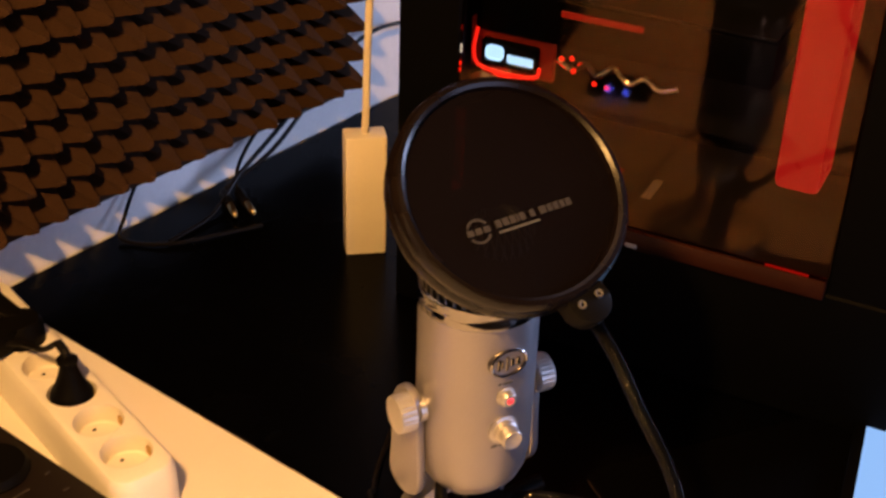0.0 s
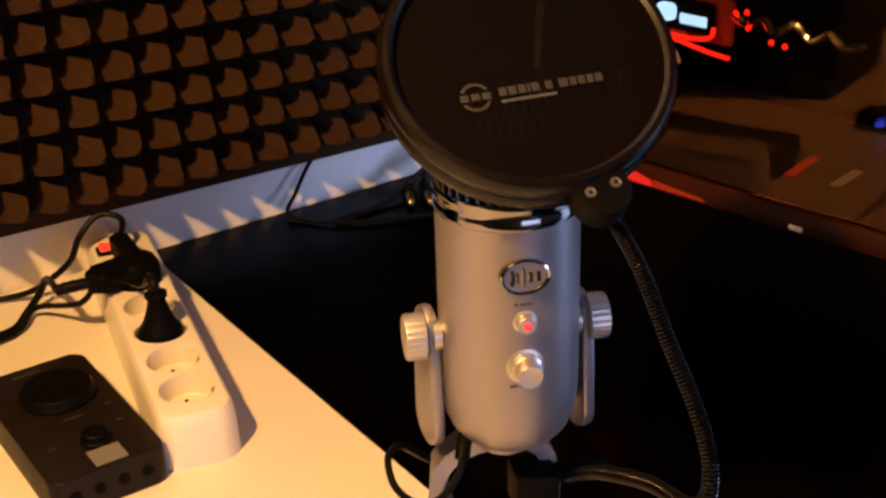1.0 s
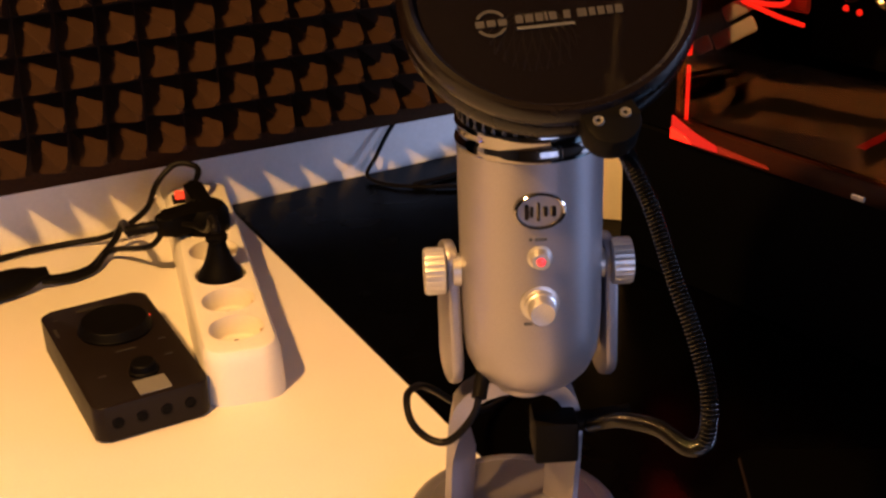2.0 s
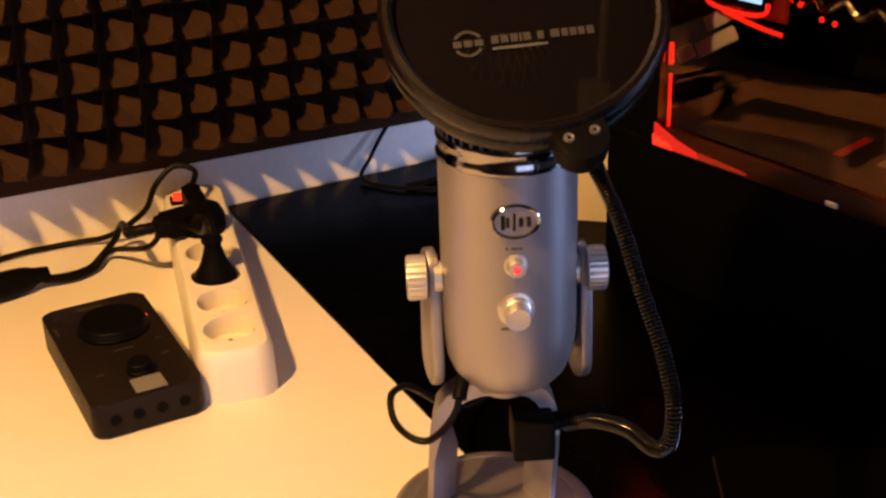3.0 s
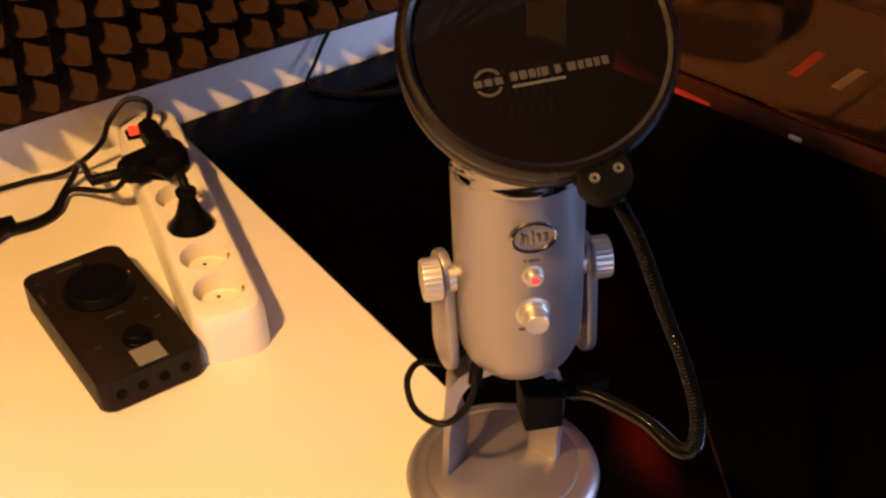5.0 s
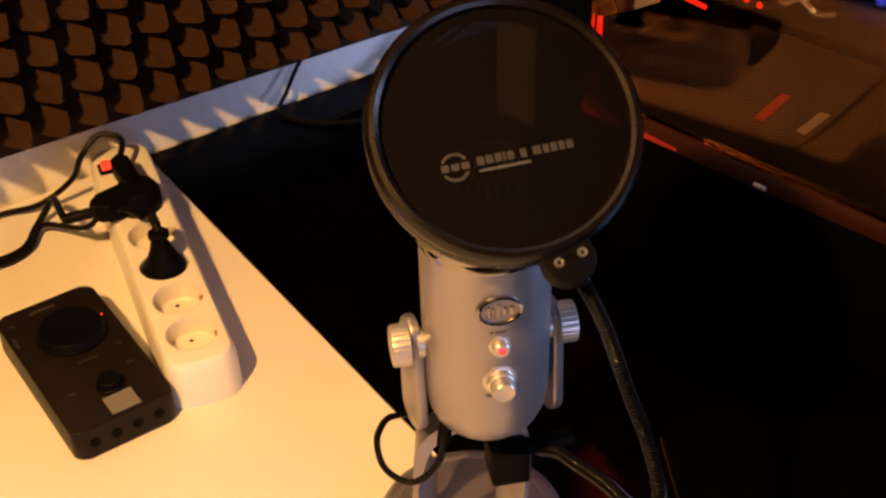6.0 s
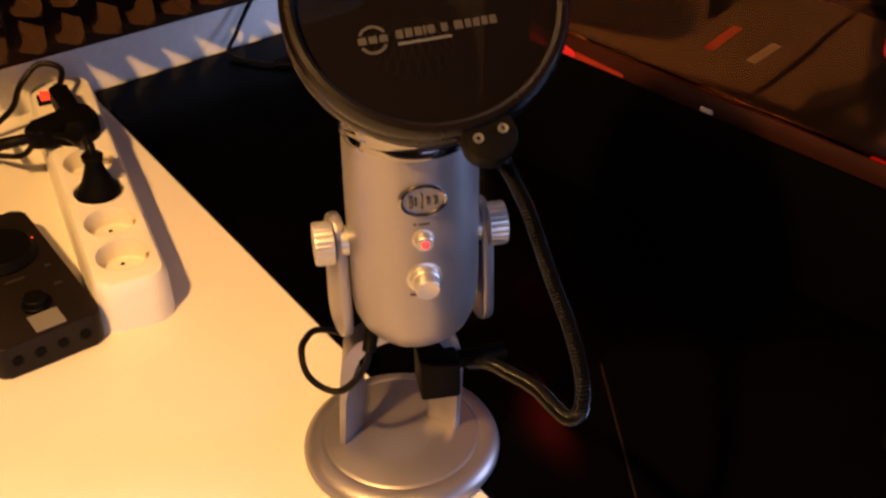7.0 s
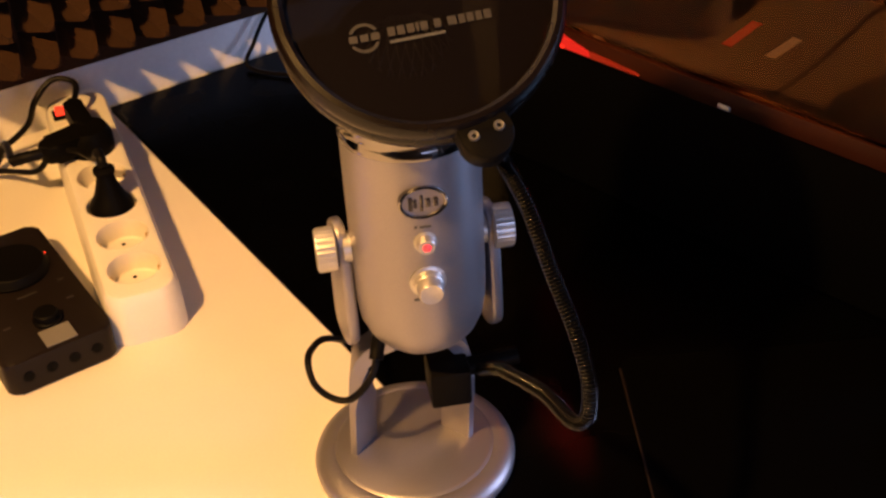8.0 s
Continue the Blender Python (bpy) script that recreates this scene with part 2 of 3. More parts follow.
def rounded(w, h, r, n=6):
    """A rectangle with round corners, about the origin."""
    pts = []
    for cx, cy, a0 in ((w / 2 - r, h / 2 - r, 0), (-w / 2 + r, h / 2 - r, 90), (-w / 2 + r, -h / 2 + r, 180), (w / 2 - r, -h / 2 + r, 270)):
        for i in range(n + 1):
            a = radians(a0 + 90 * i / n)
            pts.append((cx + r * math.cos(a), cy + r * math.sin(a)))
    return pts


def setting(name, bm, mat, label, category):
    return tagged(part(name, bm, mat, smooth=0), label, category, kind="structure")


# ---- the room ----
FLOOR_Z = -0.74
setting("floor", block((5.4, 4.4, 0.1), (0.2, -2.1, FLOOR_Z - 0.05)), M_FLOOR, "dark wooden floor under the desks", "floor")
setting("wall_north", block((5.4, 0.1, 2.7), (0.2, 0.052, FLOOR_Z + 1.35)), M_WALL, "white painted wall behind the desks", "wall")
setting("wall_west", block((0.1, 4.1, 2.7), (-2.45, -2.1, FLOOR_Z + 1.35)), M_ROOM, "near-black side wall, unseen, keeps bounced light low", "wall")
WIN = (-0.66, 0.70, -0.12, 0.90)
setting("ceiling", block((5.4, 4.3, 0.1), (0.2, -2.1, FLOOR_Z + 2.75)), M_ROOM, "near-black ceiling, unseen, keeps bounced light low", "ceiling")
# Unseen window opening, made up to hold the blue side light.
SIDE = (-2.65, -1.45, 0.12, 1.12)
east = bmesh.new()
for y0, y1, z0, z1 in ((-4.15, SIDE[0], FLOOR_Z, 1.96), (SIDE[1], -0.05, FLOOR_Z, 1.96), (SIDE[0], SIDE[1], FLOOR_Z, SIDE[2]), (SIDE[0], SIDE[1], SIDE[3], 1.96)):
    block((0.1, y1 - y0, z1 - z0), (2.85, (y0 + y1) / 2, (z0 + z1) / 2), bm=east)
setting("wall_east", east, M_ROOM, "near-black side wall, unseen, with the added window", "wall")
south = bmesh.new()
for x0, x1, z0, z1 in ((-2.4, WIN[0], FLOOR_Z, 2.0), (WIN[1], 2.8, FLOOR_Z, 2.0), (WIN[0], WIN[1], FLOOR_Z, WIN[2]), (WIN[0], WIN[1], WIN[3], 2.0)):
    block((x1 - x0, 0.1, z1 - z0), ((x0 + x1) / 2, -2.75, (z0 + z1) / 2), bm=south)
setting("wall_south", south, M_ROOM, "near-black wall with a window, unseen, keeps bounced light low", "wall")
win = bmesh.new()
for x in (WIN[0] + 0.02, (WIN[0] + WIN[1]) / 2, WIN[1] - 0.02):
    block((0.04, 0.05, WIN[3] - WIN[2]), (x, -2.76, (WIN[2] + WIN[3]) / 2), 0.003, 1, win)
for z in (WIN[2] + 0.02, WIN[3] - 0.02):
    block((WIN[1] - WIN[0], 0.044, 0.04), ((WIN[0] + WIN[1]) / 2, -2.76, z), 0.003, 1, win)
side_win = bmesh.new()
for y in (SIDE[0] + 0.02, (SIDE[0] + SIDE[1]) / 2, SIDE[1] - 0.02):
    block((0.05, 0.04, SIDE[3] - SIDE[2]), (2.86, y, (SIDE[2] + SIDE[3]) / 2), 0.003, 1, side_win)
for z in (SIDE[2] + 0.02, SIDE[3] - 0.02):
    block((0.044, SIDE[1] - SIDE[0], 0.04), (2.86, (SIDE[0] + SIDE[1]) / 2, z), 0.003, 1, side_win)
setting("added_window_2", side_win, M_WHITE, "white side window frame, unseen, added around the blue light", "window")
setting("window_1", win, M_WHITE, "white window frame at dusk", "window")


def desk(name, label, x0, x1, y0, y1, mat, leg_mat):
    d = thing(name, label, "desk", pose((x0 + x1) / 2, (y0 + y1) / 2, FLOOR_Z))
    w, l = x1 - x0, y1 - y0
    part("tabletop", block((w, l, 0.028), (0, 0, -FLOOR_Z - 0.014), 0.0015, 1), mat, d)
    for sx in (-1, 1):
        for sy in (-1, 1):
            part("leg", block((0.05, 0.05, -FLOOR_Z - 0.028), (sx * (w / 2 - 0.06), sy * (l / 2 - 0.06), (-FLOOR_Z - 0.028) / 2), 0.003), leg_mat, d)
    return d


desk("white_desk", "white laminate desk pushed against the wall", -1.35, 0.0, -0.86, -0.001, M_DESK, M_WHITE)
desk("black_desk", "glossy black desk beside the white desk", 0.001, 1.25, -1.40, -0.001, M_BLACK_DESK, M_CASE)

# ---- acoustic foam ----
PITCH, FOAM_X1, FOAM_Z0 = 0.0325, 0.452, 0.0475


def acoustic_foam():
    foam = thing("acoustic_foam", "charcoal pyramid acoustic foam panel on the white wall", "acoustic foam", pose(FOAM_X1, -0.001, FOAM_Z0, 0, 1.4, 0))
    cols, rows, base, tip = 40, 22, 0.014, 0.046
    bm = bmesh.new()
    for i in range(cols):
        for j in range(rows):
            cx, cz = -(i + 0.5) * PITCH, (j + 0.5) * PITCH + 0.009
            jx, jz = random.uniform(-0.0012, 0.0012), random.uniform(-0.0012, 0.0012)
            cut = [random.uniform(-0.0011, 0.0011) for _ in range(8)]
            rings = []
            for size, high in ((1.0, 0.0), (0.94, 0.02), (0.64, 0.46), (0.24, 0.93), (0.10, 1.0)):
                tall = 1.0
                rings.append([bm.verts.new((cx + u * size * PITCH + (jx + cut[k]) * high, -base - tip * high - cut[k + 4] * 0.4 * (high > 0.9), cz + v * size * tall * PITCH + (jz + cut[k + 2]) * high))
                              for k, (u, v) in enumerate(((-0.5, -0.5), (0.5, -0.5), (0.5, 0.5), (-0.5, 0.5)))])
            for low, high in zip(rings, rings[1:]):
                for a in range(4):
                    bm.faces.new((low[a], low[(a + 1) % 4], high[(a + 1) % 4], high[a]))
            bm.faces.new(rings[-1])
    bmesh.ops.remove_doubles(bm, verts=bm.verts[:], dist=0.00005)
    part("pyramid_face", bm, M_FOAM, foam, smooth=0)
    part("backing", block((cols * PITCH, base, rows * PITCH + 0.015), (-cols * PITCH / 2, -base / 2 + 0.0004, rows * PITCH / 2 + 0.0015)), M_FOAM, foam, smooth=0)
    return foam


acoustic_foam()

# ---- microphone ----
MIC_YAW = 24.2
LEAN, SHIFT = 0.06, Matrix.Translation((0.0106, -0.001, 0))


def paddle(n=10):
    """Outline of a side arm: a small round top running into a wide round foot."""
    top, foot = (0.0275, 0.0118), (-0.0285, 0.0156)
    pts = [(top[1] * math.cos(radians(180 * k / n)), top[0] + top[1] * math.sin(radians(180 * k / n))) for k in range(n + 1)]
    pts += [(foot[1] * math.cos(radians(180 + 180 * k / n)), foot[0] + foot[1] * math.sin(radians(180 + 180 * k / n))) for k in range(n + 1)]
    return pts


def microphone():
    """Local axes: x to the mic's side, -y its front."""
    mic = thing("desktop_microphone", "silver desktop microphone on a round base, red light on", "microphone", pose(-0.0197, -0.5355, 0, 0, 0, -MIC_YAW))
    base = part("base", lathe([(0, 0.0), (0.058, 0.0), (0.0610, 0.002), (0.0613, 0.005), (0.0600, 0.0085), (0.0560, 0.0115), (0.0500, 0.0132),
                               (0.0485, 0.0128), (0.0475, 0.0135), (0.0460, 0.0142), (0, 0.0148)], 72), M_SILVER, mic)
    # arch of the yoke
    half, deep = 0.0308, 0.0215
    line = [(-half, 0.0135)] + [(-half, 0.02 + 0.010 * i) for i in range(5)]
    for i in range(13):
        a = math.pi - math.pi * i / 12
        line.append((half * math.copysign(abs(math.cos(a)) ** 0.8, math.cos(a)), 0.0600 + 0.0325 * abs(math.sin(a)) ** 0.8))
    line = [(x * 1.16 if x < 0 else x, z) for x, z in line]
    line += [(half, 0.02 + 0.010 * i) for i in range(4, -1, -1)] + [(half, 0.0135)]
    bm = bmesh.new()
    rows = []
    for i, (x, z) in enumerate(line):
        a, b = line[max(i - 1, 0)], line[min(i + 1, len(line) - 1)]
        leg = min(max((0.080 - z) / 0.030, 0), 1)
        turn = -math.copysign(radians(42 * leg), x)
        n = Vector((-(b[1] - a[1]), b[0] - a[0])).normalized() * (0.0095 - 0.0050 * leg) / 2
        mx, my = x - math.copysign(0.0045 * leg, x) + LEAN * z, 0.0080 - 0.0046 * leg
        wide = deep / 2 * (0.72 + 0.28 * leg)
        rows.append([bm.verts.new((mx + k * n.x * math.cos(turn) + d * math.sin(turn), my - k * n.x * math.sin(turn) + d * math.cos(turn), z + k * n.y))
                     for k, d in ((-1, -wide), (1, -wide), (1, wide), (-1, wide))])
    for low, high in zip(rows, rows[1:]):
        for k in range(4):
            bm.faces.new((low[k], low[(k + 1) % 4], high[(k + 1) % 4], high[k]))
    bm.faces.new(rows[0]), bm.faces.new(rows[-1])
    part("yoke", bm, M_SILVER, mic)
    body = part("body", lathe([(0, 0.0980), (0.013, 0.0983), (0.0195, 0.1000), (0.0262, 0.1043), (0.0314, 0.1105), (0.0347, 0.1185), (0.0362, 0.1290), (0.0367, 0.1410),
                               (0.0367, 0.2360), (0.0360, 0.2366)], 72, SHIFT), M_SILVER, mic)
    part("trim_ring", lathe([(0.0360, 0.2358), (0.0374, 0.2366), (0.0378, 0.2385), (0.0370, 0.2410), (0.0366, 0.2440), (0.0372, 0.2462), (0.0376, 0.2480), (0.0372, 0.2496), (0.0360, 0.2502), (0.030, 0.2504)], 72, SHIFT),
         M_CHROME, body, "polished chrome ring")
    dome = lathe([(0.0352, 0.2500), (0.0354, 0.270), (0.0340, 0.282), (0.0300, 0.2915), (0.0220, 0.2985), (0.0110, 0.3020), (0, 0.3028)], 48, SHIFT)
    part("grille_lining", dome, M_BLACK, body)
    bm = bmesh.new()
    for k in range(40):
        a = 2 * math.pi * k / 40
        for lean in (1, -1):
            pts = []
            for r, z in ((0.0360, 0.2500), (0.0362, 0.262), (0.0361, 0.271), (0.0347, 0.283), (0.0306, 0.2925), (0.0225, 0.2995), (0.0112, 0.3030)):
                b = a + lean * (z - 0.2525) * 9
                pts.append((r * math.cos(b), r * math.sin(b), z))
            tube(pts, 0.00045, 4, 2, bm=bm)
    bm.transform(SHIFT)
    part("grille", bm, M_GRILLE, body, "woven wire grille")
    # neck under the body
    part("neck", lathe([(0.0165, 0.0995), (0.0155, 0.0955), (0.0130, 0.0935), (0.0080, 0.0925), (0, 0.0923)], 32, Matrix.Translation((0.0075, -0.001, 0))), M_SILVER, mic)
    # front controls
    front = lambda x, z: SHIFT @ Matrix.Translation((x, -0.0362, z)) @ Matrix.Rotation(radians(90), 4, "X")
    f = front(0.0, 0.2125)
    oval = Matrix.Diagonal((1.22, 0.92, 1, 1))
    badge = part("badge", lathe([(0, 0.0008), (0.0092, 0.0008), (0.0094, -0.002)], 40, f @ oval), M_SILVER, body, "oval badge")
    part("badge_rim", lathe([(0.0088, 0.0006), (0.0090, 0.0022), (0.0097, 0.0027), (0.0104, 0.0020), (0.0104, -0.002)], 40, f @ oval), M_CHROME, badge, "chrome rim")
    for x, w, h in ((-0.0064, 0.0020, 0.0080), (-0.0040, 0.0016, 0.0056), (-0.0008, 0.0016, 0.0098), (0.0026, 0.0024, 0.0052), (0.0064, 0.0026, 0.0054)):
        part("emblem", block((w, h, 0.0014), (0, 0, 0), 0.0004, 1, turn=f @ Matrix.Translation((x, -0.0004, 0.0012))), M_CHROME, badge)
    f = front(0.0, 0.1875)
    button = part("mute_button", lathe([(0.0060, -0.002), (0.0062, 0.0012), (0.0052, 0.0018), (0.0049, 0.0050), (0.0042, 0.0060), (0.0022, 0.0061)], 32, f), M_STEEL, body)
    part("light", lathe([(0.0025, 0.0055), (0.0023, 0.0064), (0.0013, 0.0070), (0, 0.0072)], 20, f), M_LED_RED, button, "glowing red light")
    f = front(0.0, 0.1620)
    knob = part("volume_knob", lathe([(0.0096, -0.002), (0.0098, 0.0010), (0.0082, 0.0016), (0.0078, 0.0048), (0.0070, 0.0056), (0.0068, 0.0110), (0.0060, 0.0124), (0.0050, 0.0122), (0, 0.0120)], 36, f),
                M_STEEL, body)
    bm = bmesh.new()
    for x, w, z in ((-0.0045, 0.0016, 0.1972), (0.0005, 0.0060, 0.1972), (-0.0058, 0.0042, 0.1508), (0.0005, 0.0062, 0.1508)):
        y = -math.sqrt(0.03675 ** 2 - x * x) - 0.0002
        block((w, 0.0005, 0.0013), (x, y, z), bm=bm)
    bm.transform(SHIFT)
    tagged(part("lettering", bm, M_PRINT_DIM, body), kind="stuff")
    # side arms and tightening knobs
    for s, out in ((-1, 0.0424), (1, 0.0396)):
        m = SHIFT @ Matrix.Translation((s * out, 0, 0.140)) @ Matrix.Rotation(radians(90), 4, "Y") @ Matrix.Rotation(radians(90), 4, "Z")
        arm = part("side_arm", slab(paddle(), 0.0064, Matrix.Translation((s * out, 0.0045, 0)) @ Matrix.Rotation(radians(11), 4, "Z") @ Matrix.Translation((-s * out, 0, 0)) @ m @ Matrix.Translation((0, 0, -0.0032)), 0.0018), M_SILVER, mic)
        m = SHIFT @ Matrix.Translation((s * (out - 0.0050), 0, 0.1655)) @ Matrix.Rotation(radians(90 * s), 4, "Y")
        part("washer", lathe([(0.0085, -0.001), (0.0085, 0.0032), (0.006, 0.0034)], 32, m), M_STEEL, mic)
        bm = bmesh.new()
        seg = 56
        rings = []
        for z, r, ribbed in ((0.0068, 0.0106, 0), (0.0076, 0.0122, 0), (0.0090, 0.0124, 1), (0.0166, 0.0124, 1), (0.0178, 0.0118, 0), (0.0182, 0.0104, 0)):
            rings.append([bm.verts.new(m @ Vector(((r - 0.0006 * ribbed * (k % 2)) * math.cos(2 * math.pi * k / seg), (r - 0.0006 * ribbed * (k % 2)) * math.sin(2 * math.pi * k / seg), z)))
                          for k in range(seg)])
        for low, high in zip(rings, rings[1:]):
            for k in range(seg):
                bm.faces.new((low[k], low[(k + 1) % seg], high[(k + 1) % seg], high[k]))
        bm.faces.new(rings[0]), bm.faces.new(rings[-1])
        part("side_knob", bm, M_STEEL, mic, "ribbed silver tightening knob", smooth=20)
    return mic


microphone()

# ---- pop filter ----
POP_C, POP_R = Vector((-0.0112, -0.5589, 0.3142)), 0.0690
POP_YAW, POP_TILT = -25.3, 50.0


def pop_filter():
    pop = thing("pop_filter", "black round nylon pop filter on a flexible gooseneck", "pop filter")
    m = Matrix.Translation(POP_C) @ Matrix.Rotation(radians(POP_YAW), 4, "Z") @ Matrix.Rotation(radians(90 - POP_TILT), 4, "X")
    hoop = [(0.0640, -0.017), (0.0655, -0.0182), (0.0680, -0.0176), (0.0694, -0.0150), (0.0690, -0.0100), (0.0672, -0.0078), (0.0690, -0.0058), (0.0702, -0.0030), (0.0707, 0.0), (0.0700, 0.0036), (0.0680, 0.0062), (0.0655, 0.0066), (0.0634, 0.0050), (0.0628, 0.0020), (0.0628, -0.015), (0.0640, -0.017)]
    part("hoop", lathe(hoop, 96, m), M_HOOP, pop)
    for z in (0.0012, -0.0130):
        screen = part("screen", lathe([(0, z), (0.025, z), (0.0632, z)], 64, m), M_MESH, pop, "black see-through nylon mesh")
    print_m = m @ Matrix.Translation((-0.0278, -0.0184, 0)) @ Matrix.Rotation(radians(4.5), 4, "Z")
    ring = bmesh.new()
    for start in (28, 208):
        turns = [radians(start + 124 * k / 14) for k in range(15)]
        slab([(0.0074 * math.cos(a), 0.0074 * math.sin(a)) for a in turns] + [(0.0059 * math.cos(a), 0.0059 * math.sin(a)) for a in turns[::-1]], 0.0004, print_m @ Matrix.Translation((0, 0, 0.0018)), bm=ring)
    for x in (-0.0052, 0, 0.0052):
        block((0.0040, 0.0036, 0.0004), (0, 0, 0), bm=ring, turn=print_m @ Matrix.Translation((x, 0, 0.0020)))
    part("emblem", ring, M_PRINT, pop)
    x = 0.0108
    for w in (0.0044, 0.0046, 0.0044, 0.0018, 0.0044, 0, 0.0040, 0, 0.0054, 0.0038, 0.0042, 0.0038, 0.0044):
        if w:
            part("letter_bar", block((w * 0.80, 0.0044, 0.0004), (0, 0, 0), turn=print_m @ Matrix.Translation((x + w / 2, 0.0008, 0.0020))), M_PRINT, pop, smooth=0)
        x += w * 1.02 or 0.0022
    part("letter_bar", block((0.0265, 0.0014, 0.0004), (0, 0, 0), turn=print_m @ Matrix.Translation((0.0245, -0.0042, 0.0020))), M_PRINT_DIM, pop, smooth=0)
    # clamp at the hoop's lower edge
    a = radians(-73.3)
    cm = m @ Matrix.Translation((0.0745 * math.cos(a), 0.0745 * math.sin(a), -0.0035)) @ Matrix.Rotation(a + radians(90), 4, "Z")
    shape = [(0.0128, 0.0075), (-0.0128, 0.0075)] + [(0.0128 * math.cos(radians(180 + 15 * k)), -0.001 + 0.0118 * math.sin(radians(180 + 15 * k))) for k in range(13)]
    clamp = part("clamp", slab(shape, 0.015, cm @ Matrix.Translation((0, 0, -0.0075)), 0.0013), M_BLACK, pop)
    for x in (-0.0064, 0.0064):
        part("screw", lathe([(0.0011, 0.0070), (0.0011, 0.0082), (0.0022, 0.0085), (0.0026, 0.0078), (0.0026, 0.0068)], 20, cm @ Matrix.Translation((x, 0.0005, 0))), M_DIAL, clamp)
    neck = GOOSE
    part("gooseneck", ribbed_tube(neck, 0.0043, 0.0019), M_DARKMETAL, pop, "ribbed black metal gooseneck")
    part("stand_clamp", block((0.024, 0.026, 0.025), (0, 0, 0), 0.002, 2, turn=Matrix.Translation((-0.0010, -0.5490, 0.0650)) @ Matrix.Rotation(radians(-MIC_YAW), 4, "Z")), M_BLACK, pop)
    part("clamp_screw", tube([(0.006, -0.552, 0.070), (0.026, -0.560, 0.072), (0.038, -0.565, 0.073)], 0.0055, 14, 3), M_BLACK, pop)
    return pop


GOOSE = [(-0.0130, -0.6205, 0.2620), (-0.0068, -0.6200, 0.2500), (-0.0028, -0.6324, 0.2300), (-0.0032, -0.6514, 0.2030), (-0.0034, -0.6683, 0.1810), (-0.0053, -0.6808, 0.1630), (-0.0080, -0.6865, 0.1510),
         (-0.0098, -0.6860, 0.1385), (-0.0090, -0.6740, 0.1290), (0.0, -0.6400, 0.1175), (0.0090, -0.6000, 0.0970), (0.0170, -0.5750, 0.0800), (0.0150, -0.5600, 0.0700)]
pop_filter()


# ---- power strip ----
STRIP_A, STRIP_B = Vector((-0.1035, -0.331, 0)), Vector((-0.0365, -0.030, 0))
STRIP_DIR = (STRIP_B - STRIP_A).normalized()
STRIP_M = Matrix.Translation(STRIP_A) @ Matrix(((STRIP_DIR.y, STRIP_DIR.x, 0, 0), (-STRIP_DIR.x, STRIP_DIR.y, 0, 0), (0, 0, 1, 0), (0, 0, 0, 1)))
STRIP_L, STRIP_H = (STRIP_B - STRIP_A).length, 0.040
SOCKETS = [0.0345 + 0.0436 * k for k in range(5)]


def power_strip():
    """Local y runs from the near end to the switch end."""
    strip = thing("power_strip", "white five-way power strip with a lit red switch", "power strip", STRIP_M)
    bm = bmesh.new()
    outlines = []
    for inset, z in ((0, 0), (0, 0.030), (0.0012, 0.0365), (0.0030, 0.0392), (0.0052, STRIP_H)):
        outlines.append([bm.verts.new((x * (1 - 0.06 * z / STRIP_H), y + STRIP_L / 2, z)) for x, y in rounded(0.056 - 2 * inset, STRIP_L - 2 * inset, 0.017 - inset, 9)])
    n = len(outlines[0])
    for low, high in zip(outlines, outlines[1:]):
        for k in range(n):
            bm.faces.new((low[k], low[(k + 1) % n], high[(k + 1) % n], high[k]))
    bm.faces.new(outlines[0][::-1])
    rim = [bm.edges.get((outlines[-1][k], outlines[-1][(k + 1) % n])) for k in range(n)]
    for y in SOCKETS:
        ring = [bm.verts.new((0.0190 * math.cos(2 * math.pi * k / 36), y + 0.0190 * math.sin(2 * math.pi * k / 36), STRIP_H)) for k in range(36)]
        rim += [bm.edges.new((ring[k], ring[(k + 1) % 36])) for k in range(36)]
    bmesh.ops.triangle_fill(bm, edges=rim, use_beauty=True)
    part("housing", bm, M_WHITE, strip)
    for y in SOCKETS:
        m = Matrix.Translation((0, y, STRIP_H))
        sock = part("socket", lathe([(0.0194, -0.0002), (0.0192, 0.0003), (0.0187, 0.0002), (0.0184, -0.0008), (0.0176, -0.0140), (0.0165, -0.0150), (0, -0.0150)], 40, m), M_SOCKET, strip)
        for s in (-1, 1):
            part("earth_clip", block((0.0024, 0.0050, 0.0070), (s * 0.0172, y, STRIP_H - 0.0080), 0.0006, 1), M_BRASS, sock)
            part("hole", lathe([(0.0017, -0.0149), (0.0016, -0.0147), (0, -0.0147)], 16, m @ Matrix.Translation((0, s * 0.0095, 0))), M_BLACK, sock)
    sw = part("switch", block((0.022, 0.015, 0.004), (-0.0105, 0.2725, STRIP_H + 0.0015), 0.001, 1), M_BLACK, strip)
    part("rocker", block((0.017, 0.011, 0.005), (-0.0105, 0.2725, STRIP_H + 0.0040), 0.0012, 2, turn=Matrix.Rotation(radians(8), 4, "Y")), M_RED_SWITCH, sw, "glowing red rocker")
    return strip


power_strip()


def strip_point(x, y, z):
    return STRIP_M @ Vector((x, y, z))


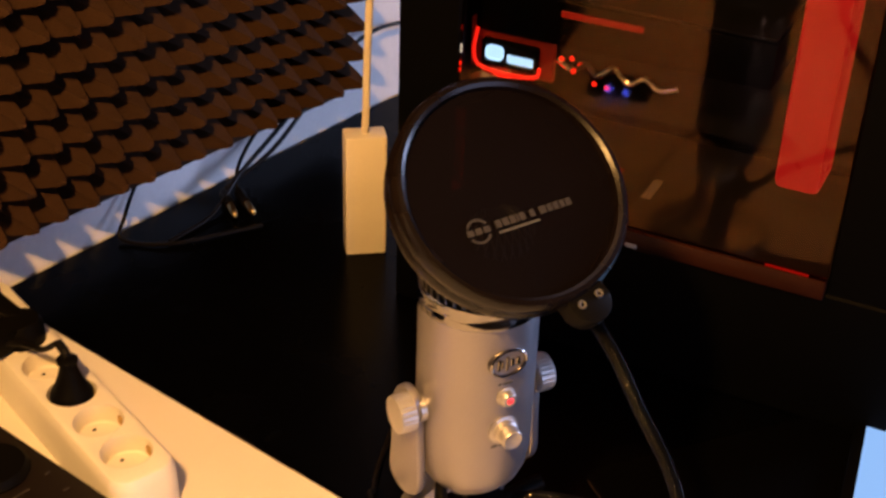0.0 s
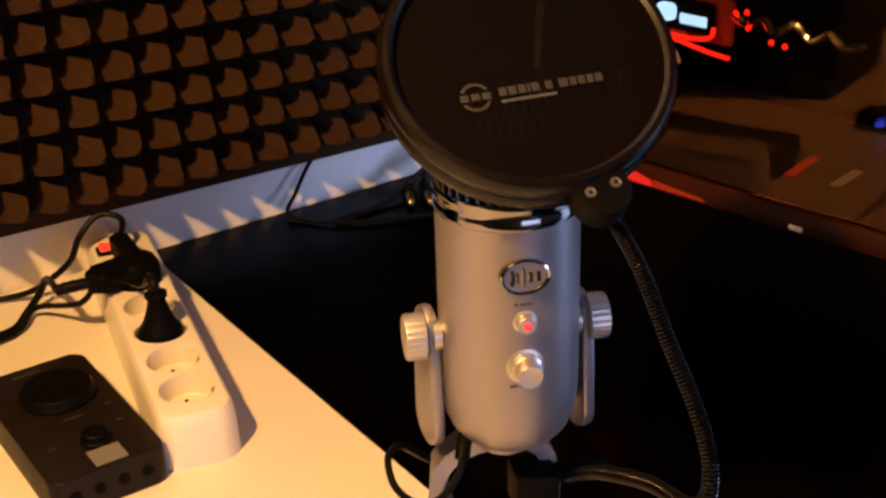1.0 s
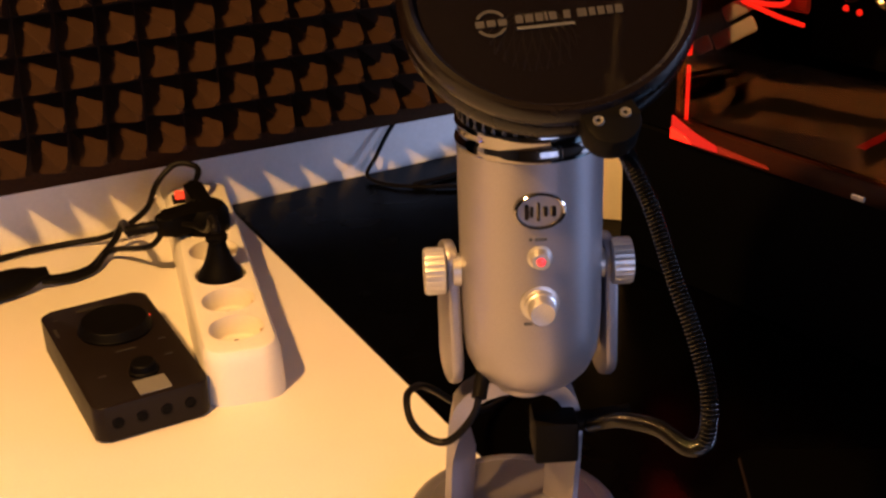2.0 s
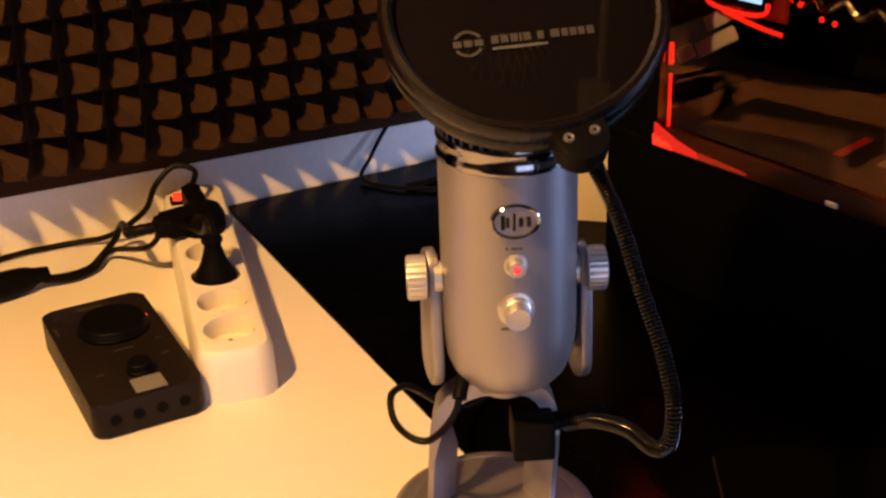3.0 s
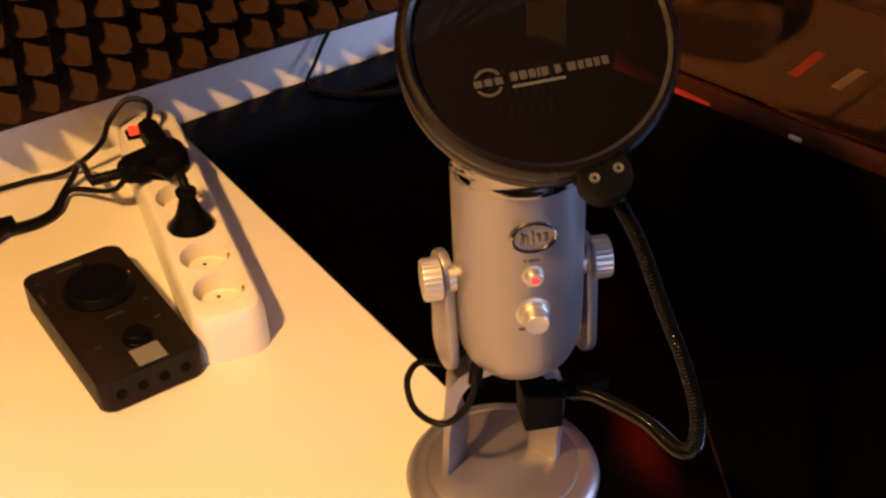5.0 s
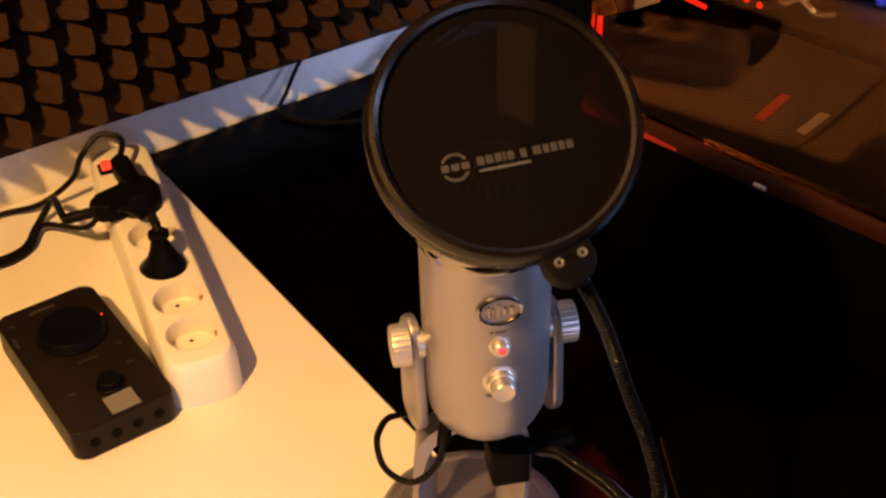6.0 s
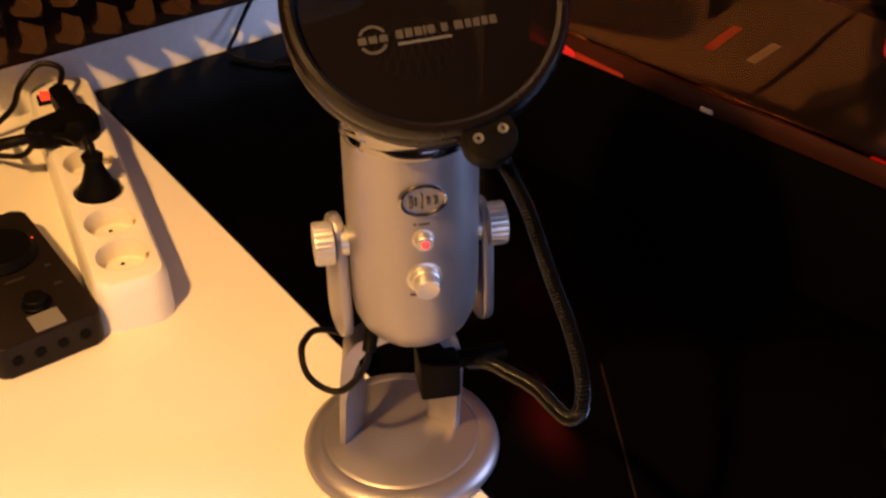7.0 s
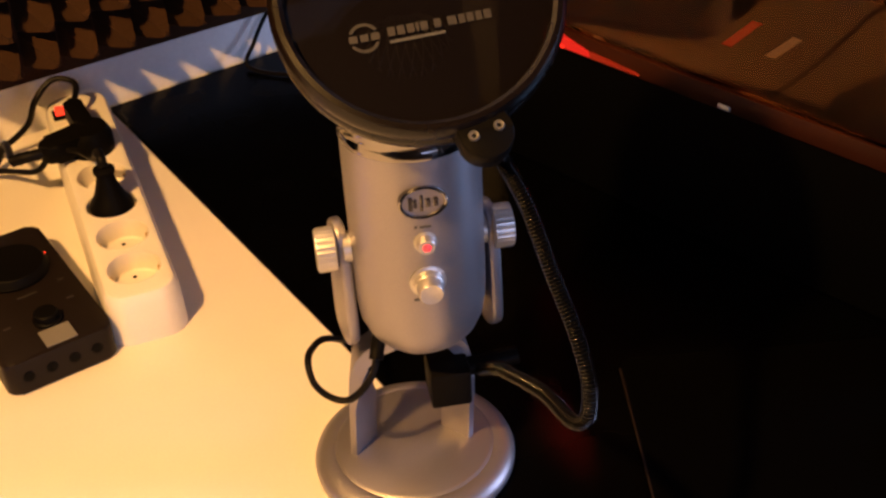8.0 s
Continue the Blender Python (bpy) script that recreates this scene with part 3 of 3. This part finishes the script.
def straight_plug():
    plug = thing("straight_plug", "black round mains plug pushed into the power strip", "plug")
    m = STRIP_M @ Matrix.Translation((0, SOCKETS[2], STRIP_H - 0.010))
    part("plug_body", lathe([(0, 0), (0.0160, 0), (0.0164, 0.010), (0.0152, 0.0130), (0.0118, 0.0180), (0.0088, 0.0260), (0.0066, 0.0340), (0.0062, 0.0370), (0.0080, 0.0380), (0.0082, 0.0410), (0.0060, 0.0425), (0, 0.0428)], 32, m), M_BLACK, plug)
    relief = [m @ Vector(p) for p in ((0, 0, 0.042), (0.0, 0.004, 0.047), (-0.001, 0.011, 0.050))]
    part("strain_relief", tube(relief, 0.0040, 12, 4, rib=0.15), M_RUBBER, plug)
    part("cord", tube([relief[-1], strip_point(-0.004, SOCKETS[3] - 0.006, 0.0600), strip_point(-0.012, SOCKETS[3] + 0.020, 0.0540), strip_point(-0.030, SOCKETS[3] + 0.034, 0.0500), strip_point(-0.046, SOCKETS[4] + 0.002, 0.0300),
                       (-0.122, -0.062, 0.010), (-0.140, -0.078, 0.0045), (-0.160, -0.086, 0.0045), (-0.184, -0.086, 0.008)], 0.0024, 8, 6), M_RUBBER, plug)
    return plug


def angled_plug():
    plug = thing("angled_plug", "flat black angled mains plug in the power strip", "plug")
    m = STRIP_M @ Matrix.Translation((0, SOCKETS[4], STRIP_H - 0.006)) @ Matrix.Rotation(radians(20), 4, "Z")
    part("plug_body", lathe([(0, 0), (0.0180, 0), (0.0186, 0.010), (0.0182, 0.020), (0.0150, 0.026), (0, 0.028)], 32, m), M_BLACK, plug)
    part("grip", slab(rounded(0.050, 0.022, 0.009, 5), 0.016, m @ Matrix.Translation((-0.016, 0.001, 0.010)), 0.004), M_BLACK, plug)
    part("handle", slab(rounded(0.015, 0.046, 0.006, 5), 0.014, m @ Matrix.Translation((0.006, 0.026, 0.014)) @ Matrix.Rotation(radians(-14), 4, "Z"), 0.003), M_BLACK, plug)
    relief = [m @ Vector(p) for p in ((-0.038, 0.002, 0.018), (-0.050, 0.006, 0.018), (-0.060, 0.014, 0.015))]
    part("strain_relief", tube(relief, 0.0050, 12, 4, rib=0.12), M_RUBBER, plug)
    part("cord", tube([relief[-1], (-0.108, -0.058, 0.030), (-0.114, -0.047, 0.012), (-0.128, -0.055, 0.004), (-0.144, -0.074, 0.004), (-0.165, -0.080, 0.005), (-0.185, -0.080, 0.008)], 0.0030, 8, 6), M_RUBBER, plug)
    part("cord", tube([m @ Vector((0.012, 0.046, 0.021)), (-0.042, -0.064, 0.066), (-0.056, -0.050, 0.068), (-0.074, -0.050, 0.054), (-0.084, -0.042, 0.030), (-0.113, -0.031, 0.010),
                       (-0.145, -0.016, 0.004), (-0.194, -0.014, 0.004), (-0.26, -0.030, 0.004), (-0.36, -0.05, 0.004)], 0.0026, 8, 6), M_RUBBER, plug)
    part("coupler", lathe([(0, 0), (0.0055, 0), (0.0070, 0.010), (0.0100, 0.018), (0.0115, 0.030), (0.0115, 0.075), (0.009, 0.082), (0, 0.083)], 20, look((-0.178, -0.0800, 0.0118), (-0.078, -0.065, 0.0118))), M_BLACK, plug, "thick black coupler on the cord")
    return plug


straight_plug()
angled_plug()


# ---- headset amplifier ----
def headset_amp():
    amp = thing("headset_amplifier", "anthracite headset amplifier box with a large dial", "amplifier", pose(-0.1665, -0.2555, 0.001))
    part("housing", slab(rounded(0.077, 0.152, 0.008, 5), 0.0255, None, 0.0018), M_GREY, amp)
    dial = part("dial", lathe([(0.0255, 0.0255), (0.0262, 0.0275), (0.0250, 0.0290), (0.0242, 0.0320), (0.0228, 0.0335), (0.0190, 0.0330), (0, 0.0327)], 56, pose(0.004, 0.026, 0)), M_BLACK, amp)
    part("indicator", block((0.0030, 0.0016, 0.0012), (0.030, 0.034, 0.0258), 0.0003, 1), M_RED_SWITCH, amp, "tiny red indicator")
    part("mix_knob", lathe([(0.0098, 0.0255), (0.0100, 0.0275), (0.0088, 0.0285), (0.0085, 0.0325), (0.0074, 0.0336), (0, 0.0333)], 36, pose(0.0040, -0.0435, 0)), M_BLACK, amp)
    part("label_plate", block((0.0215, 0.019, 0.0008), (0.0040, -0.0625, 0.0258), 0.0003, 1), M_LABEL, amp, "light grey plate")
    bm = bmesh.new()
    for x, y, w, h in ((-0.004, 0.066, 0.020, 0.0040), (-0.034, 0.040, 0.0022, 0.012), (-0.030, 0.060, 0.004, 0.0016), (0.002, -0.008, 0.014, 0.0020), (0.028, -0.004, 0.004, 0.0020), (0.026, -0.028, 0.005, 0.0018), (-0.022, -0.036, 0.005, 0.0018)):
        block((w, h, 0.0004), (x, y, 0.0257), bm=bm)
    tagged(part("lettering", bm, M_PRINT, amp), kind="stuff")
    for x in (-0.024, -0.008, 0.008, 0.024):
        m = Matrix.Translation((x, -0.0762, 0.0125)) @ Matrix.Rotation(radians(90), 4, "X")
        part("jack", lathe([(0.0040, -0.001), (0.0040, 0.0004), (0.0028, 0.0005), (0.0026, 0.0002), (0, 0.0002)], 20, m), M_BLACK, amp)
    return amp


headset_amp()


# ---- cables ----
def cable(name, label, points, r=0.0025, mat=None):
    return tagged(part(name, tube(points, r, 8, 8), mat or M_RUBBER), label, "cable")


def microphone_cable():
    c = thing("microphone_cable", "thin black cable looping from the microphone over the desk edge", "cable")
    part("plug", tube([(-0.037, -0.5385, 0.112), (-0.041, -0.5405, 0.104), (-0.045, -0.5445, 0.098)], 0.0042, 12, 3), M_BLACK, c)
    part("cord", tube([(-0.044, -0.5435, 0.099), (-0.0490, -0.5465, 0.0910), (-0.0570, -0.5450, 0.0810), (-0.0640, -0.5395, 0.0740), (-0.0710, -0.5320, 0.0755), (-0.0755, -0.5240, 0.0825), (-0.0730, -0.5145, 0.0900),
                       (-0.0640, -0.5030, 0.0880), (-0.045, -0.485, 0.074), (0.0, -0.450, 0.026), (0.04, -0.42, 0.004), (0.12, -0.38, 0.003)], 0.0021, 8, 8), M_RUBBER, c)
    return c


microphone_cable()
cable("wall_cable", "thin black cable hanging down the wall below the foam", [(0.185, -0.004, 0.060), (0.165, -0.006, 0.045), (0.145, -0.010, 0.020), (0.132, -0.020, 0.004), (0.16, -0.060, 0.003), (0.24, -0.10, 0.003)], 0.0020)
cable("wall_cable", "thin black cable draped down the wall to the black desk", [(0.50, -0.012, 0.30), (0.475, -0.012, 0.20), (0.45, -0.013, 0.125), (0.42, -0.015, 0.085), (0.36, -0.020, 0.050), (0.28, -0.030, 0.020), (0.22, -0.050, 0.004), (0.16, -0.055, 0.003)], 0.0024)
cable("wall_cable", "thin black cable draped down the wall to the black desk", [(0.60, -0.020, 0.090), (0.52, -0.015, 0.102), (0.46, -0.015, 0.092), (0.40, -0.020, 0.060), (0.33, -0.030, 0.030), (0.275, -0.030, 0.014), (0.258, -0.0260, 0.0062)], 0.0024)
cable("wall_cable", "thin black cable draped down the wall to the black desk", [(0.44, -0.010, 0.115), (0.405, -0.012, 0.080), (0.33, -0.016, 0.055), (0.285, -0.024, 0.028), (0.270, -0.034, 0.0066)], 0.0020)


# ---- white power block ----
def wall_adapter():
    a = thing("power_adapter", "cream power adapter block standing on the black desk", "power adapter", pose(0.2770, -0.2005, 0.0, 0, 0, -41))
    part("housing", slab(rounded(0.039, 0.024, 0.003, 4), 0.124, None, 0.002), M_CREAM, a)
    part("cord", tube([(0, 0, 0.123), (0.001, 0.0, 0.140), (0.003, 0.004, 0.20), (0.008, 0.01, 0.30)], 0.0036, 10, 6), M_CREAM, a)
    return a


wall_adapter()

# ---- computer case ----
CASE_O = Vector((0.2346, -0.2737, 0))
CASE_DIR = Vector((0.2005, -0.9797, 0))
CASE_IN = Vector((0.9797, 0.2005, 0))
CASE_M = Matrix(((CASE_DIR.x, CASE_IN.x, 0, CASE_O.x), (CASE_DIR.y, CASE_IN.y, 0, CASE_O.y), (0, 0, 1, 0), (0, 0, 0, 1)))


def computer_case():
    """Local x runs along the glass side from the rear to the front, y goes into the case."""
    L, D, H, z0, post, end = 0.44, 0.21, 0.47, 0.119, 0.056, 0.372
    c = thing("computer_case", "black computer tower with a tinted glass side and red lights", "computer", CASE_M)
    part("lower_panel", block((L, 0.012, z0), (L / 2, 0.006, z0 / 2), 0.002, 1), M_CASE, c)
    part("rear_post", block((post, 0.012, H - z0), (post / 2, 0.006, z0 + (H - z0) / 2), 0.002, 1), M_CASE, c)
    part("front_post", block((L - end, 0.012, H - z0), ((L + end) / 2, 0.006, z0 + (H - z0) / 2), 0.002, 1), M_CASE, c)
    part("top_panel", block((L, D, 0.02), (L / 2, D / 2, H + 0.01), 0.003, 1), M_CASE, c)
    part("far_panel", block((L, 0.006, H), (L / 2, D - 0.003, H / 2)), M_CASE, c)
    part("rear_panel", block((0.006, D - 0.020, H), (0.003, D / 2 + 0.003, H / 2)), M_CASE, c)
    part("front_panel", block((0.02, D - 0.020, H), (L - 0.010, D / 2 + 0.003, H / 2)), M_CASE, c)
    part("glass_pane", block((end - post, 0.004, H - 0.135), (0, 0, 0), turn=Matrix.Translation(((post + end) / 2, 0.0015, 0.135 + (H - 0.135) / 2)) @ Matrix.Rotation(radians(-1.9), 4, "X") @ Matrix.Rotation(radians(-0.85), 4, "Z")), M_GLASS, c, "tinted reflective glass pane")
    part("rail", block((end - post, 0.010, 0.017), ((post + end) / 2, -0.001, 0.1245), 0.002, 2), M_RAIL, c)
    part("rail_tab", block((0.010, 0.002, 0.0035), (0.217, -0.0065, z0 + 0.001), 0.0005, 1), M_SLOT, c, "small pale tab on the rail")
    shroud = part("shroud", block((L - 0.03, D - 0.034, 0.006), (L / 2, D / 2 + 0.004, z0 - 0.001)), M_SHROUD, c)
    part("marking", block((0.0080, 0.045, 0.0006), (0.166, 0.090, z0 + 0.0023), turn=Matrix.Rotation(radians(4), 4, "Z")), M_RED_PAINT, shroud, "red printed bar")
    part("marking", block((0.0080, 0.036, 0.0006), (0.202, 0.090, z0 + 0.0023)), M_SLOT, shroud, "pale printed bar")
    board = part("board", block((L - 0.12, 0.004, 0.31), (L / 2 - 0.03, D - 0.016, z0 + 0.17)), M_BOARD, c)
    card = part("graphics_card", block((0.255, 0.115, 0.040), (0.165, 0.125, 0.262), 0.004, 2), M_CASE, c)
    part("backplate", block((0.250, 0.110, 0.002), (0.165, 0.125, 0.284)), M_BOARD, card)
    part("stripe", block((0.070, 0.002, 0.005), (0.150, 0.0668, 0.272)), M_RED_PAINT, card, "red stripe")
    display = part("display_module", block((0.052, 0.008, 0.024), (0.072, 0.066, 0.226), 0.002, 1), M_BLACK, c)
    part("screen", block((0.016, 0.002, 0.013), (0.060, 0.0615, 0.228), 0.004, 2), M_DISPLAY, display, "glowing pale blue display")
    part("screen", block((0.024, 0.002, 0.008), (0.083, 0.0615, 0.2245), 0.001, 1), M_DISPLAY, display, "glowing pale blue display")
    part("light_strip_or_glow", tube([(0.042, 0.064, 0.246), (0.040, 0.062, 0.226), (0.047, 0.060, 0.214), (0.075, 0.060, 0.211), (0.098, 0.060, 0.214), (0.101, 0.062, 0.222)], 0.0018, 8, 5), M_LED_STRIP, display, "red light line or rail glow")
    part("light_strip_or_glow", tube([(0.060, 0.062, 0.209), (0.095, 0.060, 0.204), (0.116, 0.060, 0.202)], 0.0018, 8, 3), M_LED_STRIP, display, "red light line or rail glow")
    # Added plate whose faint emission stands in for red glow around the display.
    part("glow_plate", block((0.078, 0.003, 0.046), (0.071, 0.0745, 0.229), 0.002, 1), M_RED_DIM, c, "dim red glow plate added behind the display")
    part("light_strip_or_glow", tube([(0.0585, 0.0065, 0.126), (0.0585, 0.0065, 0.150), (0.0585, 0.0065, 0.172)], 0.0014, 8, 3), M_LED_STRIP, c, "red light line or rail glow")
    part("light_strip_or_glow", tube([(0.0585, 0.0065, 0.180), (0.0585, 0.0065, 0.188), (0.0585, 0.0065, 0.196)], 0.0020, 8, 3), M_LED_STRIP, c, "red light line or rail glow")
    # Red light fading along the rail, put in as three glowing wedges.
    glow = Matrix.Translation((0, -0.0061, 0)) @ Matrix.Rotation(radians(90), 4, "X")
    part("light_strip_or_glow", slab([(0.057, 0.1195), (0.100, 0.1195), (0.098, 0.1235), (0.078, 0.1285), (0.066, 0.1330), (0.057, 0.1370)], 0.002, glow), M_RED_GLOW, c, "red light line or rail glow", smooth=0)
    part("light_strip_or_glow", slab([(0.057, 0.1200), (0.076, 0.1200), (0.070, 0.1245), (0.057, 0.1280)], 0.003, glow), M_LED_STRIP, c, "red light line or rail glow", smooth=0)
    part("glow_plate", slab([(0.101, 0.1195), (0.145, 0.1195), (0.142, 0.1212), (0.100, 0.1240)], 0.002, glow), M_RED_DIM, c, "faint painted red glow along the rail", smooth=0)
    part("light_strip_or_glow", tube([(0.3735, 0.022, 0.14), (0.3735, 0.022, 0.24), (0.3735, 0.022, 0.34)], 0.0015, 8, 3), M_LED_STRIP, c, "red light line or rail glow")
    part("sleeved_cable", tube([(0.118, 0.060, 0.236), (0.130, 0.060, 0.230), (0.143, 0.060, 0.236), (0.153, 0.058, 0.229), (0.167, 0.060, 0.237), (0.180, 0.060, 0.228), (0.193, 0.060, 0.235), (0.206, 0.060, 0.228), (0.222, 0.060, 0.233)], 0.0036, 10, 6), M_COPPER, c, "wavy copper-coloured sleeved cable")
    for x, y, z in ((0.122, 0.056, 0.238), (0.131, 0.056, 0.240), (0.133, 0.056, 0.229), (0.152, 0.056, 0.222), (0.163, 0.056, 0.221)):
        part("light", lathe([(0.0023, 0), (0.0018, 0.0012), (0, 0.0016)], 14, Matrix.Translation((x, y, z)) @ Matrix.Rotation(radians(90), 4, "X")), M_LED_STRIP, c, "tiny red light")
    for x, z, w in ((0.052, 0.202, 0.040), (0.046, 0.180, 0.044), (0.016, 0.164, 0.018)):
        part("slot_cover", block((w, 0.003, 0.012), (0, 0, 0), 0.002, 2, turn=Matrix.Translation((x, 0.072, z)) @ Matrix.Rotation(radians(-32), 4, "Y")), M_WHITE, c, "pale metal slot cover")
    part("front_duct", block((0.036, 0.050, 0.180), (0.328, 0.070, 0.264), 0.006, 2), M_RED_GLOW, c, "red translucent panel lit from inside")
    return c


computer_case()


# ---- tablet ----
def tablet():
    """Local x runs along its far edge."""
    m = thing("tablet", "black tablet lying flat with a bright pale blue screen", "tablet", pose(0.214, -0.7125, 0.0025, 0, 0, 16.9))
    w, d = 0.25, 0.17
    part("back_shell", slab([(x + w / 2, y - d / 2) for x, y in rounded(w, d, 0.010, 6)], 0.0075, None, 0.0015), M_CASE, m)
    part("screen", block((w - 0.018, d - 0.018, 0.0012), (w / 2, -d / 2, 0.0080)), M_SCREEN, m, "glowing pale blue screen")
    part("camera_lens", lathe([(0.0020, 0.0075), (0.0020, 0.0080), (0.0014, 0.0081), (0, 0.0079)], 16, pose(w - 0.0045, -d / 2, 0)), M_BLACK, m)
    return m


tablet()


# ---- small things ----
def desk_mat():
    """Local y runs back along its long edge; the tablet lies partly on it."""
    d = thing("desk_mat", "thin black cloth desk mat lying on the black desk", "desk mat", pose(0.137, -0.541, 0.0, 0, 0, -30.5))
    part("cloth", slab([(x + 0.13, y - 0.14) for x, y in rounded(0.26, 0.28, 0.010, 5)], 0.0018, None, 0.0004), M_MAT, d)
    part("hem", tube([(0.0, -0.270, 0.0012), (0.0, -0.14, 0.0012), (0.0, -0.010, 0.0012)], 0.0009, 6, 3), M_GREY, d, "thin grey stitched hem")
    return d


desk_mat()


def usb_dongle():
    d = thing("usb_hub", "small black box with two blue lights on the white desk", "usb hub", pose(-0.372, -0.381, 0.0, 0, 0, 6))
    part("housing", block((0.045, 0.080, 0.018), (0, 0, 0.009), 0.003, 2), M_BLACK, d)
    for y in (-0.012, 0.010):
        part("light", lathe([(0.0056, 0), (0.0046, 0.0014), (0, 0.0018)], 18, Matrix.Translation((0.0222, y, 0.010)) @ Matrix.Rotation(radians(90), 4, "Y")), M_BLUE_LED, d, "round blue light")
    return d


usb_dongle()


def jack_plug(x, y, turn):
    j = thing("jack_plug", "gold-tipped black audio plug lying on the black desk", "audio plug", pose(x, y, 0.006, 0, 90, turn))
    part("sleeve", lathe([(0, -0.030), (0.0035, -0.030), (0.0055, -0.024), (0.0055, 0), (0, 0)], 18), M_BLACK, j)
    part("contact", lathe([(0.0035, 0), (0.0035, 0.016), (0.0022, 0.018), (0.0030, 0.021), (0, 0.025)], 18), M_BRASS, j, "gold contact")
    return j


jack_plug(0.243, -0.052, -120)
jack_plug(0.257, -0.061, -116)


# Unseen dark box, added so part of the glass mirrors black.
def speaker():
    b = thing("reflection_darkening_box", "unseen black box, added to darken the glass reflection", "speaker", pose(-0.53, -0.165, 0.0))
    part("cabinet", block((0.200, 0.230, 0.240), (0, 0, 0.120), 0.006, 2), M_BLACK, b)
    part("front_cloth", block((0.180, 0.006, 0.220), (0, -0.1170, 0.120), 0.002, 1), M_RUBBER, b)
    return b


speaker()
